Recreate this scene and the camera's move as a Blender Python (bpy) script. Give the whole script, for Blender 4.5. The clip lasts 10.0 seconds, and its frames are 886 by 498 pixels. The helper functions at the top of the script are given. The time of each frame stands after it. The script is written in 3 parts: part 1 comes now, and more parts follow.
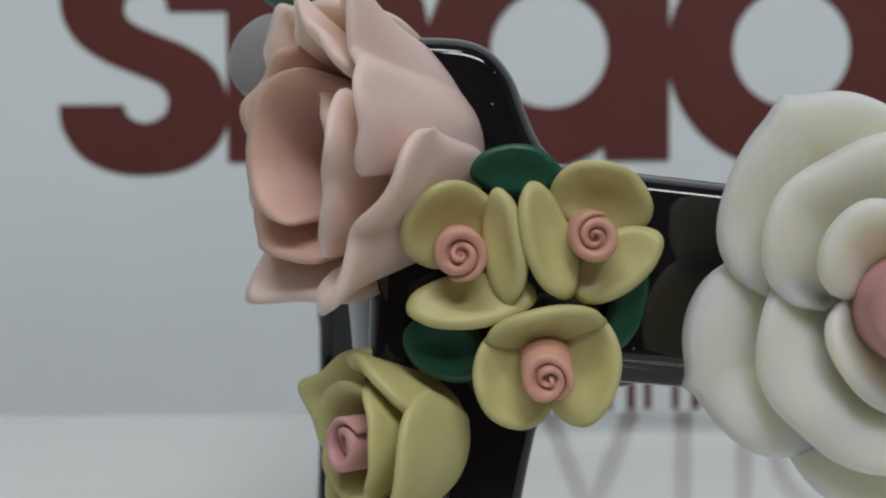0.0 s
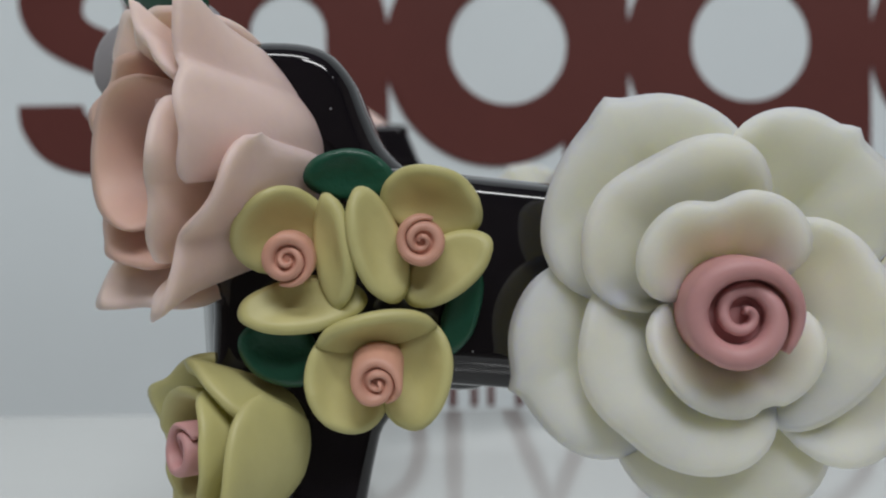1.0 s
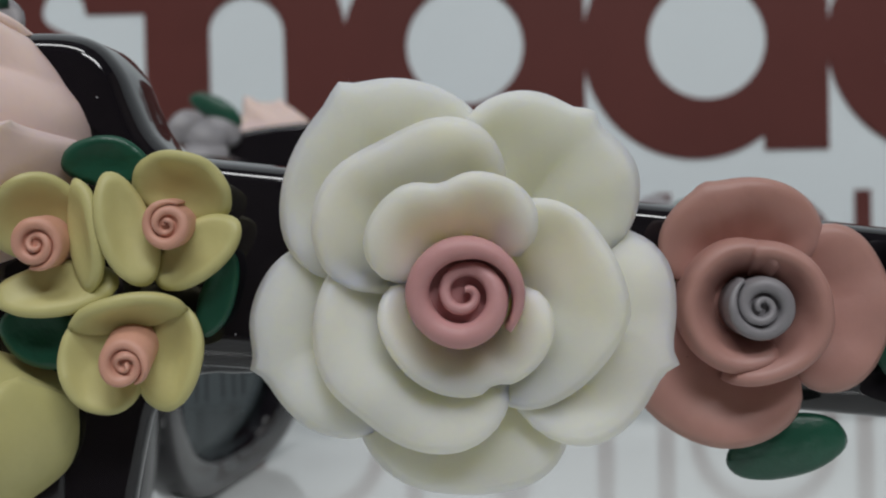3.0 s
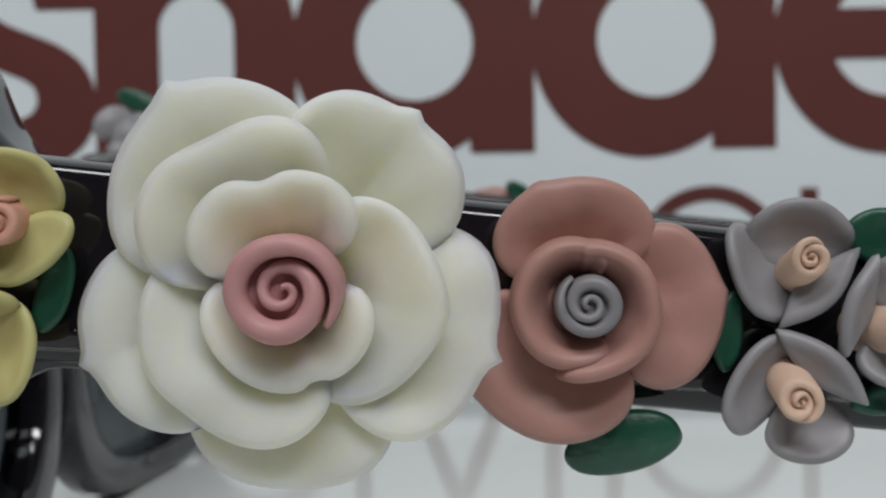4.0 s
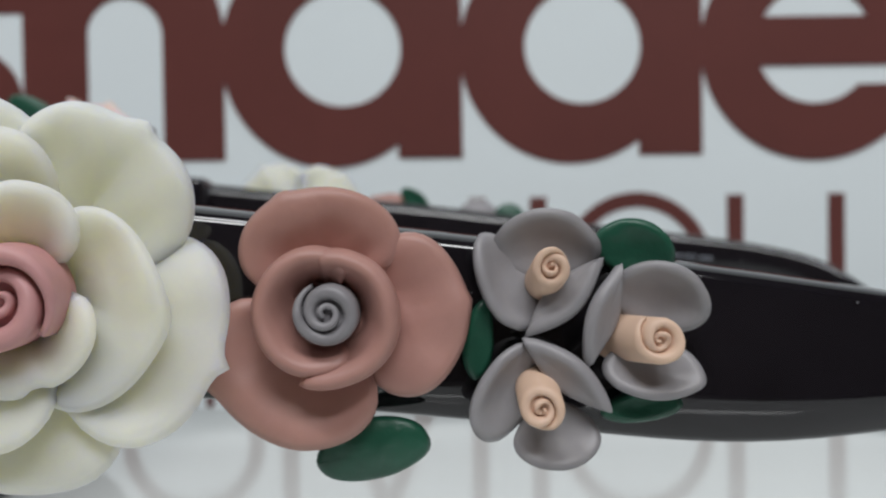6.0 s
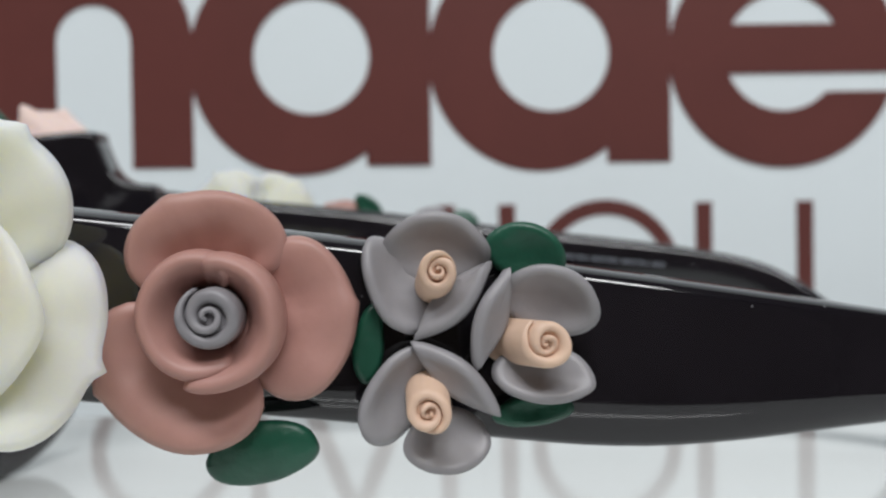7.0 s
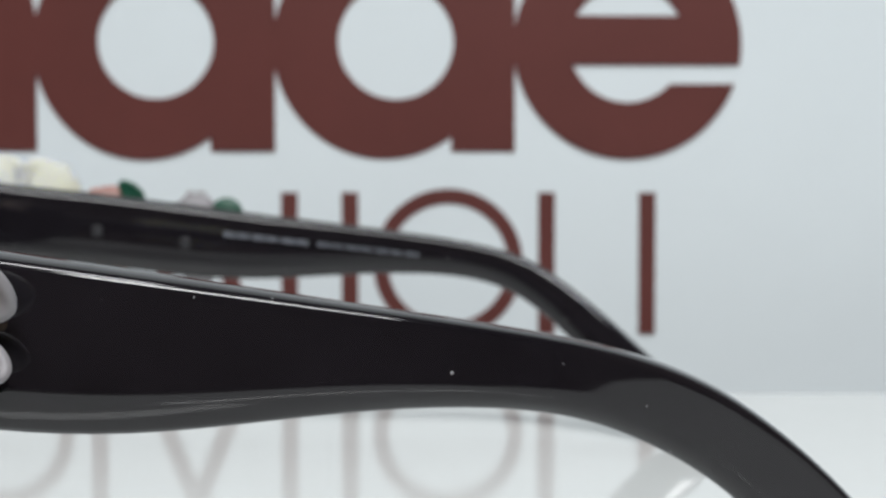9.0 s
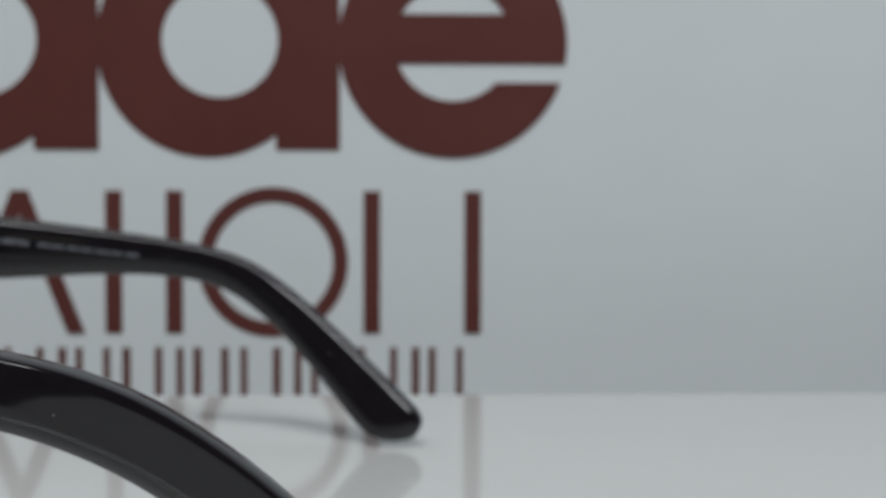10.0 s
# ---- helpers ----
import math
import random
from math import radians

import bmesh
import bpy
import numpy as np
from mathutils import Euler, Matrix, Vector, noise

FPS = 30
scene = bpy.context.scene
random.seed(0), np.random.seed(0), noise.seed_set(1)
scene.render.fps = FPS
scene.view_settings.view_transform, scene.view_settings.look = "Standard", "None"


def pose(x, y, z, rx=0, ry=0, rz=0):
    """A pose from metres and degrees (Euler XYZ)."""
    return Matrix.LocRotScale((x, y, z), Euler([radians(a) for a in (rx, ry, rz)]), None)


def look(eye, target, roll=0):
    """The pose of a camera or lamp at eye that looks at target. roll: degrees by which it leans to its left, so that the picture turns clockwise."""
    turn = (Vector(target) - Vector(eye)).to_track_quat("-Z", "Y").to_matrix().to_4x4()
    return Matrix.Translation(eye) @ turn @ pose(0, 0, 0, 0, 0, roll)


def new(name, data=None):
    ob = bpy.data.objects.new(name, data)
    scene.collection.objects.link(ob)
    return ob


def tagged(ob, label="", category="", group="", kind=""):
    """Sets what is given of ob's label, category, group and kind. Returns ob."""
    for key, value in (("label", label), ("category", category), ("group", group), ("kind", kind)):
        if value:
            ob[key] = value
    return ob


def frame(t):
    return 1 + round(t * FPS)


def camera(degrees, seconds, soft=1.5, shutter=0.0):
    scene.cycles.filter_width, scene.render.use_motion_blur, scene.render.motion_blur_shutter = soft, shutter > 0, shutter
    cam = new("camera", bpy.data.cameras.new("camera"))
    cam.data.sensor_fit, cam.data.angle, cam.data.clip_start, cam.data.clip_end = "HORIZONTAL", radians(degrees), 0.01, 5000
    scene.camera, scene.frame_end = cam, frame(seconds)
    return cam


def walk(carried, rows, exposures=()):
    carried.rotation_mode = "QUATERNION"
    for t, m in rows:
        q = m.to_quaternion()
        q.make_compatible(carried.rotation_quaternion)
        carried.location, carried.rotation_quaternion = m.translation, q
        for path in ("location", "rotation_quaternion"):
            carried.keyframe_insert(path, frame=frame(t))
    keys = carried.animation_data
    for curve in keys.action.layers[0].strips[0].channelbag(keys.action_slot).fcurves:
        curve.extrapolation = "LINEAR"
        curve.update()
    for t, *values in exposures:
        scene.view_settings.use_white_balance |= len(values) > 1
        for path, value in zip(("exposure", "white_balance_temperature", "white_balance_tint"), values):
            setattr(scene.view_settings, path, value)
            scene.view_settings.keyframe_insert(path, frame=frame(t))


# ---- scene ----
cam = camera(38.0, 10.0, soft=2.1)
cam.data.dof.use_dof, cam.data.dof.focus_distance, cam.data.dof.aperture_fstop = True, 0.076, 70.0
EYE = 0.039
PATH = [
    (0.0, 0.00040, -0.00090, -0.00017, 0.151, -1.689, 0.294),
    (0.5, 0.00569, -0.00101, 0.00018, 0.229, -1.921, 0.743),
    (1.0, 0.01023, -0.00102, 0.00028, 0.084, -1.898, 0.799),
    (1.5, 0.01330, -0.00110, 0.00052, 0.249, -1.716, 0.956),
    (2.0, 0.01766, -0.00137, -0.00010, 0.504, -1.463, 0.968),
    (2.5, 0.02279, -0.00196, -0.00054, 0.596, -1.647, 1.041),
    (3.0, 0.02635, -0.00228, -0.00119, 1.020, -1.705, 1.192),
    (3.2, 0.03053, -0.00256, -0.00131, 1.147, -1.639, 1.204),
    (4.3, 0.03744, -0.00325, -0.00112, 0.153, -1.954, 0.926),
    (4.5, 0.03993, -0.00349, -0.00100, 0.149, -1.950, 0.939),
    (5.0, 0.04344, -0.00375, -0.00111, -0.039, -1.827, 0.991),
    (5.5, 0.04613, -0.00401, -0.00104, -0.164, -1.803, 0.732),
    (5.7, 0.04835, -0.00429, -0.00101, -0.162, -1.800, 0.773),
    (6.8, 0.05587, -0.00366, -0.00169, -0.447, -1.323, 0.787),
    (7.0, 0.05781, -0.00412, -0.00157, -0.442, -1.320, 0.794),
    (7.5, 0.06184, -0.00419, -0.00166, -0.532, -1.300, 0.526),
    (8.0, 0.07095, -0.00538, -0.00163, -0.599, -1.463, 0.492),
    (8.5, 0.08228, -0.00520, -0.00164, -0.776, -1.719, 0.181),
    (9.0, 0.09521, -0.00535, -0.00149, -1.016, -1.919, -0.022),
    (9.5, 0.11656, -0.00558, -0.00033, -1.059, -2.147, -0.073),
    (10.0, 0.13924, -0.00542, -0.00048, -1.268, -2.135, -0.163),
]
EXPOSURES = [(0.0, -0.16), (0.6, -0.09), (3.0, -0.10), (4.5, 0.03), (5.5, 0.11), (7.0, 0.42), (8.5, 0.55), (9.5, 0.29), (10.0, -0.18)]
walk(cam, [(t, pose(x, y, z + EYE, 90 + pitch, roll, yaw)) for t, x, y, z, yaw, pitch, roll in PATH], EXPOSURES)

# ---- light ----
world = bpy.data.worlds.new("world")
scene.world = world
world.use_nodes = True
world.node_tree.nodes["Background"].inputs[0].default_value = (0.9, 0.95, 1.0, 1)
world.node_tree.nodes["Background"].inputs[1].default_value = 0.05


def area_lamp(name, eye, target, wide, deep, watts, colour):
    data = bpy.data.lights.new(name, "AREA")
    data.shape, data.size, data.size_y, data.energy, data.color = "RECTANGLE", wide, deep, watts, colour
    ob = new(name, data)
    ob.matrix_world = look(eye, target)
    return ob


area_lamp("ceiling_lamp", (-0.25, -0.85, 1.66), (0.05, 0.25, 0.0), 1.1, 0.3, 15.2, (0.98, 0.99, 1.0))
area_lamp("ceiling_lamp", (0.60, -1.55, 1.66), (0.05, 0.25, 0.0), 1.1, 0.3, 20.5, (0.98, 0.99, 1.0))


# ---- materials ----
def material(name, colour, rough=0.5, metal=0.0, vary=0.06, scale=300.0, bump=0.0, bump_scale=900.0, coat=0.0, sss=0.0, spec=0.5, second=None):
    """A principled surface whose colour wanders at two scales, with fine relief."""
    m = bpy.data.materials.new(name)
    m.use_nodes = True
    nt = m.node_tree
    b = nt.nodes["Principled BSDF"]
    geo = nt.nodes.new("ShaderNodeTexCoord")
    big, fine = nt.nodes.new("ShaderNodeTexNoise"), nt.nodes.new("ShaderNodeTexNoise")
    big.inputs["Scale"].default_value, fine.inputs["Scale"].default_value = scale, scale * 7
    big.inputs["Detail"].default_value, fine.inputs["Detail"].default_value = 3, 4
    for n in (big, fine):
        nt.links.new(geo.outputs["Object"], n.inputs["Vector"])
    add = nt.nodes.new("ShaderNodeMath")
    add.operation = "MULTIPLY_ADD"
    add.inputs[1].default_value = 0.35
    nt.links.new(fine.outputs["Fac"], add.inputs[0])
    nt.links.new(big.outputs["Fac"], add.inputs[2])
    ramp = nt.nodes.new("ShaderNodeValToRGB")
    low = second or tuple(c * (1 - 2 * vary) for c in colour)
    high = tuple(min(1.0, c * (1 + vary)) for c in colour)
    ramp.color_ramp.elements[0].position, ramp.color_ramp.elements[1].position = 0.42, 0.92
    ramp.color_ramp.elements[0].color, ramp.color_ramp.elements[1].color = (*low, 1), (*high, 1)
    nt.links.new(add.outputs[0], ramp.inputs["Fac"])
    nt.links.new(ramp.outputs["Color"], b.inputs["Base Color"])
    b.inputs["Roughness"].default_value, b.inputs["Metallic"].default_value = rough, metal
    b.inputs["Coat Weight"].default_value, b.inputs["Coat Roughness"].default_value = coat, 0.03
    b.inputs["Specular IOR Level"].default_value = spec
    if sss:
        b.inputs["Subsurface Weight"].default_value = sss
        b.inputs["Subsurface Radius"].default_value = (0.0042, 0.0038, 0.0022)
        b.inputs["Subsurface Scale"].default_value = 1.0
    if bump:
        grain, bm_node = nt.nodes.new("ShaderNodeTexNoise"), nt.nodes.new("ShaderNodeBump")
        grain.inputs["Scale"].default_value, grain.inputs["Detail"].default_value = bump_scale, 5
        nt.links.new(geo.outputs["Object"], grain.inputs["Vector"])
        nt.links.new(grain.outputs["Fac"], bm_node.inputs["Height"])
        bm_node.inputs["Strength"].default_value, bm_node.inputs["Distance"].default_value = bump, 0.0004
        nt.links.new(bm_node.outputs["Normal"], b.inputs["Normal"])
    return m


def dusty(m, share=0.8, colour=(0.35, 0.35, 0.36, 1)):
    """Adds sparse pale dust specks to a dark surface."""
    nt = m.node_tree
    b = nt.nodes["Principled BSDF"]
    geo, cell, less, mix = (nt.nodes.new(k) for k in ("ShaderNodeTexCoord", "ShaderNodeTexNoise", "ShaderNodeMath", "ShaderNodeMixRGB"))
    cell.inputs["Scale"].default_value, cell.inputs["Detail"].default_value = 1400, 1
    less.operation, less.inputs[1].default_value = "GREATER_THAN", share
    nt.links.new(geo.outputs["Object"], cell.inputs["Vector"])
    nt.links.new(cell.outputs["Fac"], less.inputs[0])
    was = b.inputs["Base Color"].links[0].from_socket
    nt.links.new(less.outputs[0], mix.inputs["Fac"])
    nt.links.new(was, mix.inputs["Color1"])
    mix.inputs["Color2"].default_value = colour
    nt.links.new(mix.outputs[0], b.inputs["Base Color"])


BOARD = material("printed_board", (0.79, 0.86, 0.89), 0.42, vary=0.015, scale=9, bump=0.03, bump_scale=400)
PRINT = material("brown_print", (0.125, 0.034, 0.029), 0.4, vary=0.05, scale=30)
TABLE = material("white_gloss_top", (0.75, 0.77, 0.76), 0.055, vary=0.012, scale=14, bump=0.01, bump_scale=120)
ROOM = material("room_paint", (0.17, 0.135, 0.12), 0.8, vary=0.05, scale=3, bump=0.1, bump_scale=60)
CEILING = material("ceiling_paint", (0.12, 0.12, 0.125), 0.85, vary=0.02, scale=3)
FLOOR = material("floor_vinyl", (0.25, 0.23, 0.21), 0.5, vary=0.08, scale=5)
STEEL = material("leg_steel", (0.4, 0.4, 0.4), 0.35, metal=1.0, vary=0.05, scale=40)
BLACK = material("black_acetate", (0.0105, 0.009, 0.0115), 0.06, vary=0.1, scale=200, bump=0.006, bump_scale=500, spec=0.55)
dusty(BLACK)
WHITE = material("white_clay", (0.78, 0.77, 0.645), 0.58, vary=0.02, scale=120, bump=0.06, bump_scale=700, sss=1.0, spec=0.35)
ROSE = material("dusty_rose_clay", (0.43, 0.228, 0.196), 0.48, vary=0.05, scale=160, bump=0.2, bump_scale=480, sss=0.1)
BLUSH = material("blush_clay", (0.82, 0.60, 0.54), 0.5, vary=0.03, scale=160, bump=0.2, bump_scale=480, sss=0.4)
# deeper pigment, with the shade inside the blush cup put into its colour
BLUSH_DEEP_SHADED = material("shaded_deep_blush_clay", (0.68, 0.42, 0.35), 0.5, vary=0.04, scale=160, bump=0.10, bump_scale=900, sss=0.3)
BUD = material("pink_bud_clay", (0.58, 0.30, 0.30), 0.5, vary=0.05, scale=200, bump=0.08, bump_scale=900, sss=0.1)
PEACH = material("peach_clay", (0.66, 0.34, 0.25), 0.5, vary=0.05, scale=200, bump=0.10, bump_scale=900, sss=0.1)
CREAM = material("cream_peach_clay", (0.72, 0.50, 0.37), 0.5, vary=0.05, scale=200, bump=0.10, bump_scale=900, sss=0.1)
LEMON = material("pale_yellow_clay", (0.54, 0.505, 0.22), 0.48, vary=0.05, scale=140, bump=0.2, bump_scale=480, sss=0.1)
GREY = material("grey_clay", (0.29, 0.28, 0.295), 0.45, vary=0.05, scale=160, bump=0.2, bump_scale=480, sss=0.05)
SLATE = material("slate_bud_clay", (0.25, 0.24, 0.255), 0.45, vary=0.05, scale=200, bump=0.1, bump_scale=900)
GREEN = material("dark_green_clay", (0.012, 0.085, 0.050), 0.38, vary=0.12, scale=200, bump=0.3, bump_scale=1200)
dusty(ROSE, 0.812, (0.16, 0.08, 0.07, 1))
dusty(GREY, 0.812, (0.40, 0.38, 0.38, 1))
RIVET = material("rivet_grey", (0.03, 0.03, 0.034), 0.4, vary=0.1)
INK = material("pale_ink", (0.20, 0.215, 0.25), 0.5, vary=0.05)


def tinted_glass():
    m = bpy.data.materials.new("grey_lens")
    m.use_nodes = True
    nt = m.node_tree
    nt.nodes.remove(nt.nodes["Principled BSDF"])
    out = nt.nodes["Material Output"]
    clear, gloss, mix = (nt.nodes.new(k) for k in ("ShaderNodeBsdfTransparent", "ShaderNodeBsdfGlossy", "ShaderNodeMixShader"))
    clear.inputs["Color"].default_value = (0.082, 0.094, 0.098, 1)
    gloss.inputs["Roughness"].default_value = 0.03
    mix.inputs[0].default_value = 0.07
    nt.links.new(clear.outputs[0], mix.inputs[1])
    nt.links.new(gloss.outputs[0], mix.inputs[2])
    nt.links.new(mix.outputs[0], out.inputs["Surface"])
    return m


LENS = tinted_glass()


# ---- building helpers ----
def finish(name, bm, mat, smooth=True):
    bmesh.ops.remove_doubles(bm, verts=bm.verts, dist=1e-7)
    bmesh.ops.recalc_face_normals(bm, faces=bm.faces)
    me = bpy.data.meshes.new(name)
    bm.to_mesh(me)
    bm.free()
    if smooth:
        me.shade_smooth()
    me.materials.append(mat)
    return new(name, me)


def part(name, bm, mat, parent, label="", smooth=True):
    """One mesh under a thing or a part; its corners are given in world metres."""
    root = parent
    while root.parent:
        root = root.parent
    bmesh.ops.translate(bm, vec=-root.location, verts=bm.verts)
    ob = finish(name, bm, mat, smooth)
    ob.parent = parent
    return tagged(ob, label)


def thing(name, place, label, category, group=""):
    ob = new(name)
    ob.empty_display_size = 0.01
    ob.location = place
    return tagged(ob, label, category, group)


def box(bm, lo, hi, bevel=0.0, segments=2):
    vs = bmesh.ops.create_cube(bm, size=1.0)["verts"]
    for v in vs:
        v.co = Vector([lo[i] + (hi[i] - lo[i]) * (v.co[i] + 0.5) for i in range(3)])
    if bevel:
        es = list({e for v in vs for e in v.link_edges})
        bmesh.ops.bevel(bm, geom=es, offset=bevel, segments=segments, profile=0.5, affect="EDGES")
    return bm


def slab(outline, y0, y1, bevel=0.0, segments=3, hole=None):
    """A plate whose outline lies in the x-z plane, from y0 to y1; with a hole of as many corners as the outline if one is given."""
    bm = bmesh.new()
    n = len(outline)
    loops = []
    for y in (y0, y1):
        loops.append([bm.verts.new((x, y, z)) for x, z in outline])
    if hole:
        inner = [[bm.verts.new((x, y, z)) for x, z in hole] for y in (y0, y1)]
        for i in range(n):
            j = (i + 1) % n
            bm.faces.new((loops[0][i], loops[0][j], inner[0][j], inner[0][i]))
            bm.faces.new((loops[1][i], inner[1][i], inner[1][j], loops[1][j]))
            bm.faces.new((inner[0][i], inner[0][j], inner[1][j], inner[1][i]))
            bm.faces.new((loops[0][i], loops[1][i], loops[1][j], loops[0][j]))
    else:
        front = bm.faces.new(loops[0])
        back = bm.faces.new(loops[1][::-1])
        for i in range(n):
            j = (i + 1) % n
            bm.faces.new((loops[0][i], loops[1][i], loops[1][j], loops[0][j]))
        if bevel:
            es = [e for e in bm.edges if all(abs(v.co.y - y0) < 1e-9 for v in e.verts) or all(abs(v.co.y - y1) < 1e-9 for v in e.verts)]
            bmesh.ops.bevel(bm, geom=es, offset=bevel, segments=segments, profile=0.5, affect="EDGES")
    return bm


def smooth_rows(rows, per=5):
    """Rows of numbers, made denser along a smooth line."""
    out = []
    n = len(rows)
    for i in range(n - 1):
        p0, p1, p2, p3 = (np.array(rows[min(max(j, 0), n - 1)], float) for j in (i - 1, i, i + 1, i + 2))
        for s in range(per):
            t = s / per
            out.append(0.5 * (2 * p1 + (p2 - p0) * t + (2 * p0 - 5 * p1 + 4 * p2 - p3) * t * t + (3 * p1 - p0 - 3 * p2 + p3) * t ** 3))
    out.append(np.array(rows[-1], float))
    return out


def pillow(outline, y0, y1, d0, r0, d1, r1):
    """A plate in the x-z plane with rounded edges, d deep and r wide, at y0 and y1; the outline runs counter-clockwise."""
    n = len(outline)
    pts = np.array(outline)
    along = np.roll(pts, -1, axis=0) - np.roll(pts, 1, axis=0)
    along /= np.linalg.norm(along, axis=1, keepdims=True)
    inward = np.stack([-along[:, 1], along[:, 0]], -1)
    levels = [(y0, r0 * 1.25)] + [(y0 + d0 * (1 - math.sin(radians(a))), r0 * (1 - math.cos(radians(a)))) for a in range(90, -1, -15)]
    levels += [(y1 - d1 * (1 - math.sin(radians(a))), r1 * (1 - math.cos(radians(a)))) for a in range(0, 91, 15)]
    bm = bmesh.new()
    loops = [[bm.verts.new((x, y, z)) for x, z in pts + inward * inset] for y, inset in levels]
    for a, b in zip(loops, loops[1:]):
        for i in range(n):
            j = (i + 1) % n
            bm.faces.new((a[i], a[j], b[j], b[i]))
    bm.faces.new(loops[0])
    bm.faces.new(loops[-1][::-1])
    return bm


def circle(cx, cz, r, n=64, a0=0.0, a1=360.0, rz=None):
    return [(cx + r * math.cos(radians(a0 + (a1 - a0) * i / n)), cz + (rz or r) * math.sin(radians(a0 + (a1 - a0) * i / n))) for i in range(n)]


# ---- room ----
MM = 0.001


def setting(name, lo, hi, mat, label, category):
    return tagged(finish(name, box(bmesh.new(), lo, hi), mat, False), label, category, kind="structure")


WALL_Y = 0.3300
setting("wall_north", (-1.9, WALL_Y, -0.75), (1.9, WALL_Y + 0.1, 1.75), BOARD, "pale blue-grey glossy display board wall behind the table", "wall")
setting("wall_south", (-1.9, -2.6, -0.75), (1.9, -2.5, 1.75), ROOM, "plain dark brown painted room wall", "wall")
setting("wall_west", (-2.0, -2.6, -0.75), (-1.9, WALL_Y + 0.1, 1.75), ROOM, "plain dark brown painted room wall", "wall")
setting("wall_east", (1.9, -2.6, -0.75), (2.0, WALL_Y + 0.1, 1.75), ROOM, "plain dark brown painted room wall", "wall")
setting("floor", (-2.0, -2.6, -0.85), (2.0, WALL_Y + 0.1, -0.75), FLOOR, "plain grey-brown vinyl floor", "floor")
setting("ceiling", (-2.0, -2.6, 1.75), (2.0, WALL_Y + 0.1, 1.85), CEILING, "plain dark grey painted ceiling", "ceiling")

table = thing("display_table", (0.05, 0.13, -0.75), "glossy white display table top with a straight far edge", "table")
top = box(bmesh.new(), (-0.75, 0.018, -0.018), (0.85, 0.2462, 0.0), 0.0003)
for v in top.verts:
    if v.co.y > 0.1:
        v.co.y += 0.022 * v.co.x
part("tabletop", top, TABLE, table, smooth=False)
for lx in (-0.70, 0.80):
    for ly in (0.05, 0.20):
        part("leg", box(bmesh.new(), (lx - 0.02, ly - 0.02, -0.75), (lx + 0.02, ly + 0.02, -0.018), 0.002), STEEL, table)

# ---- printed shapes on the board ----
mark = thing("wall_graphic", (0.05, WALL_Y, 0.0), "large brown printed rings, arches and bars on the pale board", "sign")
STEP = [0]


def printed(name, outline, hole=None):
    STEP[0] += 1
    lift = 0.0003 + 0.00004 * (STEP[0] % 7)
    pts = [(x * MM, z * MM) for x, z in outline]
    hol = [(x * MM, z * MM) for x, z in hole] if hole else None
    return part(name, slab(pts, WALL_Y - lift, WALL_Y - 0.00005, hole=hol), PRINT, mark, smooth=False)


def bar(x0, x1, z0, z1, lean=0.0):
    """An upright bar; lean shifts its top sideways."""
    return printed("printed_bar", [(x0, z0), (x1, z0), (x1 + lean, z1), (x0 + lean, z1)])


def ring(cx, cz, r_out, r_in):
    return printed("printed_ring", circle(cx, cz, r_out), circle(cx, cz, r_in))


def arc(cx, cz, r, a0, a1, step=5, rz=None):
    n = max(2, int(abs(a1 - a0) / step))
    return [(cx + r * math.cos(radians(a0 + (a1 - a0) * i / n)), cz + (rz or r) * math.sin(radians(a0 + (a1 - a0) * i / n))) for i in range(n + 1)]


def bowl(cx, cz, r_in, ox, oz, rx, rz):
    """A round hole in an oval disc."""
    return printed("printed_ring", circle(ox, oz, rx, 64, rz=rz), circle(cx, cz, r_in))


# upper row: curved band, arch, two bowls with blocks, a ring with a crossbar and a slot
lower_edge = [(-98, 64.7), (-97.2, 58.5), (-92.5, 51.6), (-85, 47.7), (-76.5, 46.6), (-67, 47.8), (-59.5, 52), (-55.4, 58), (-54.6, 64), (-55.7, 70), (-59, 75.3), (-65, 79.5), (-73, 82.8), (-79.3, 85.8), (-81, 89), (-79.6, 93), (-75.7, 94.6), (-71.3, 92.8), (-69.8, 88.3)]
upper_edge = [(-54.5, 88.3), (-55.2, 95), (-58.6, 102), (-66, 107), (-76, 108.5), (-87, 106.5), (-94.5, 100.5), (-97.3, 93), (-96.5, 86.2), (-92.5, 80.2), (-86, 75.8), (-78, 72.4), (-72, 69.6), (-70, 66.2), (-71, 62.2), (-75.7, 60), (-80, 61.5), (-81.4, 64.7)]
printed("printed_curve", [(x - 0.8, z + 1.8) for x, z in [*smooth_rows(lower_edge, 4), *smooth_rows(upper_edge, 4)]])
bar(-55.6, -38.9, 51.6, 108.0)
bar(-19.6, -3.8, 51.6, 85.0)
printed("printed_arch", arc(-29.3, 84.2, 25.5, 0, 180) + arc(-29.3, 84.2, 9.7, 180, 0))
bowl(26.9, 80.1, 15.0, 23.9, 79.2, 28.6, 29.9)
bar(42.0, 57.6, 51.6, 108.0)
bar(40.9, 42.1, 51.6, 60.0)
bowl(88.9, 80.1, 15.0, 86.0, 79.3, 29.0, 29.7)
bar(104.0, 119.8, 51.6, 108.0)
bar(103.3, 104.1, 51.6, 60.0)
EX, EZ, ER, EI = 149.1, 79.4, 29.7, 15.2
printed("printed_arch", arc(EX, EZ, ER, 14.3, 165.7) + arc(EX, EZ + 0.2, EI, 152.5, 27.5))
printed("printed_bar", arc(EX, EZ, ER, -10.3, 14.6) + arc(EX, EZ, ER, 165.4, 190.3))
printed("printed_arch", arc(EX, EZ, ER, 189.9, 340.0) + arc(EX, EZ + 0.2, EI, 317.0, 199.8))
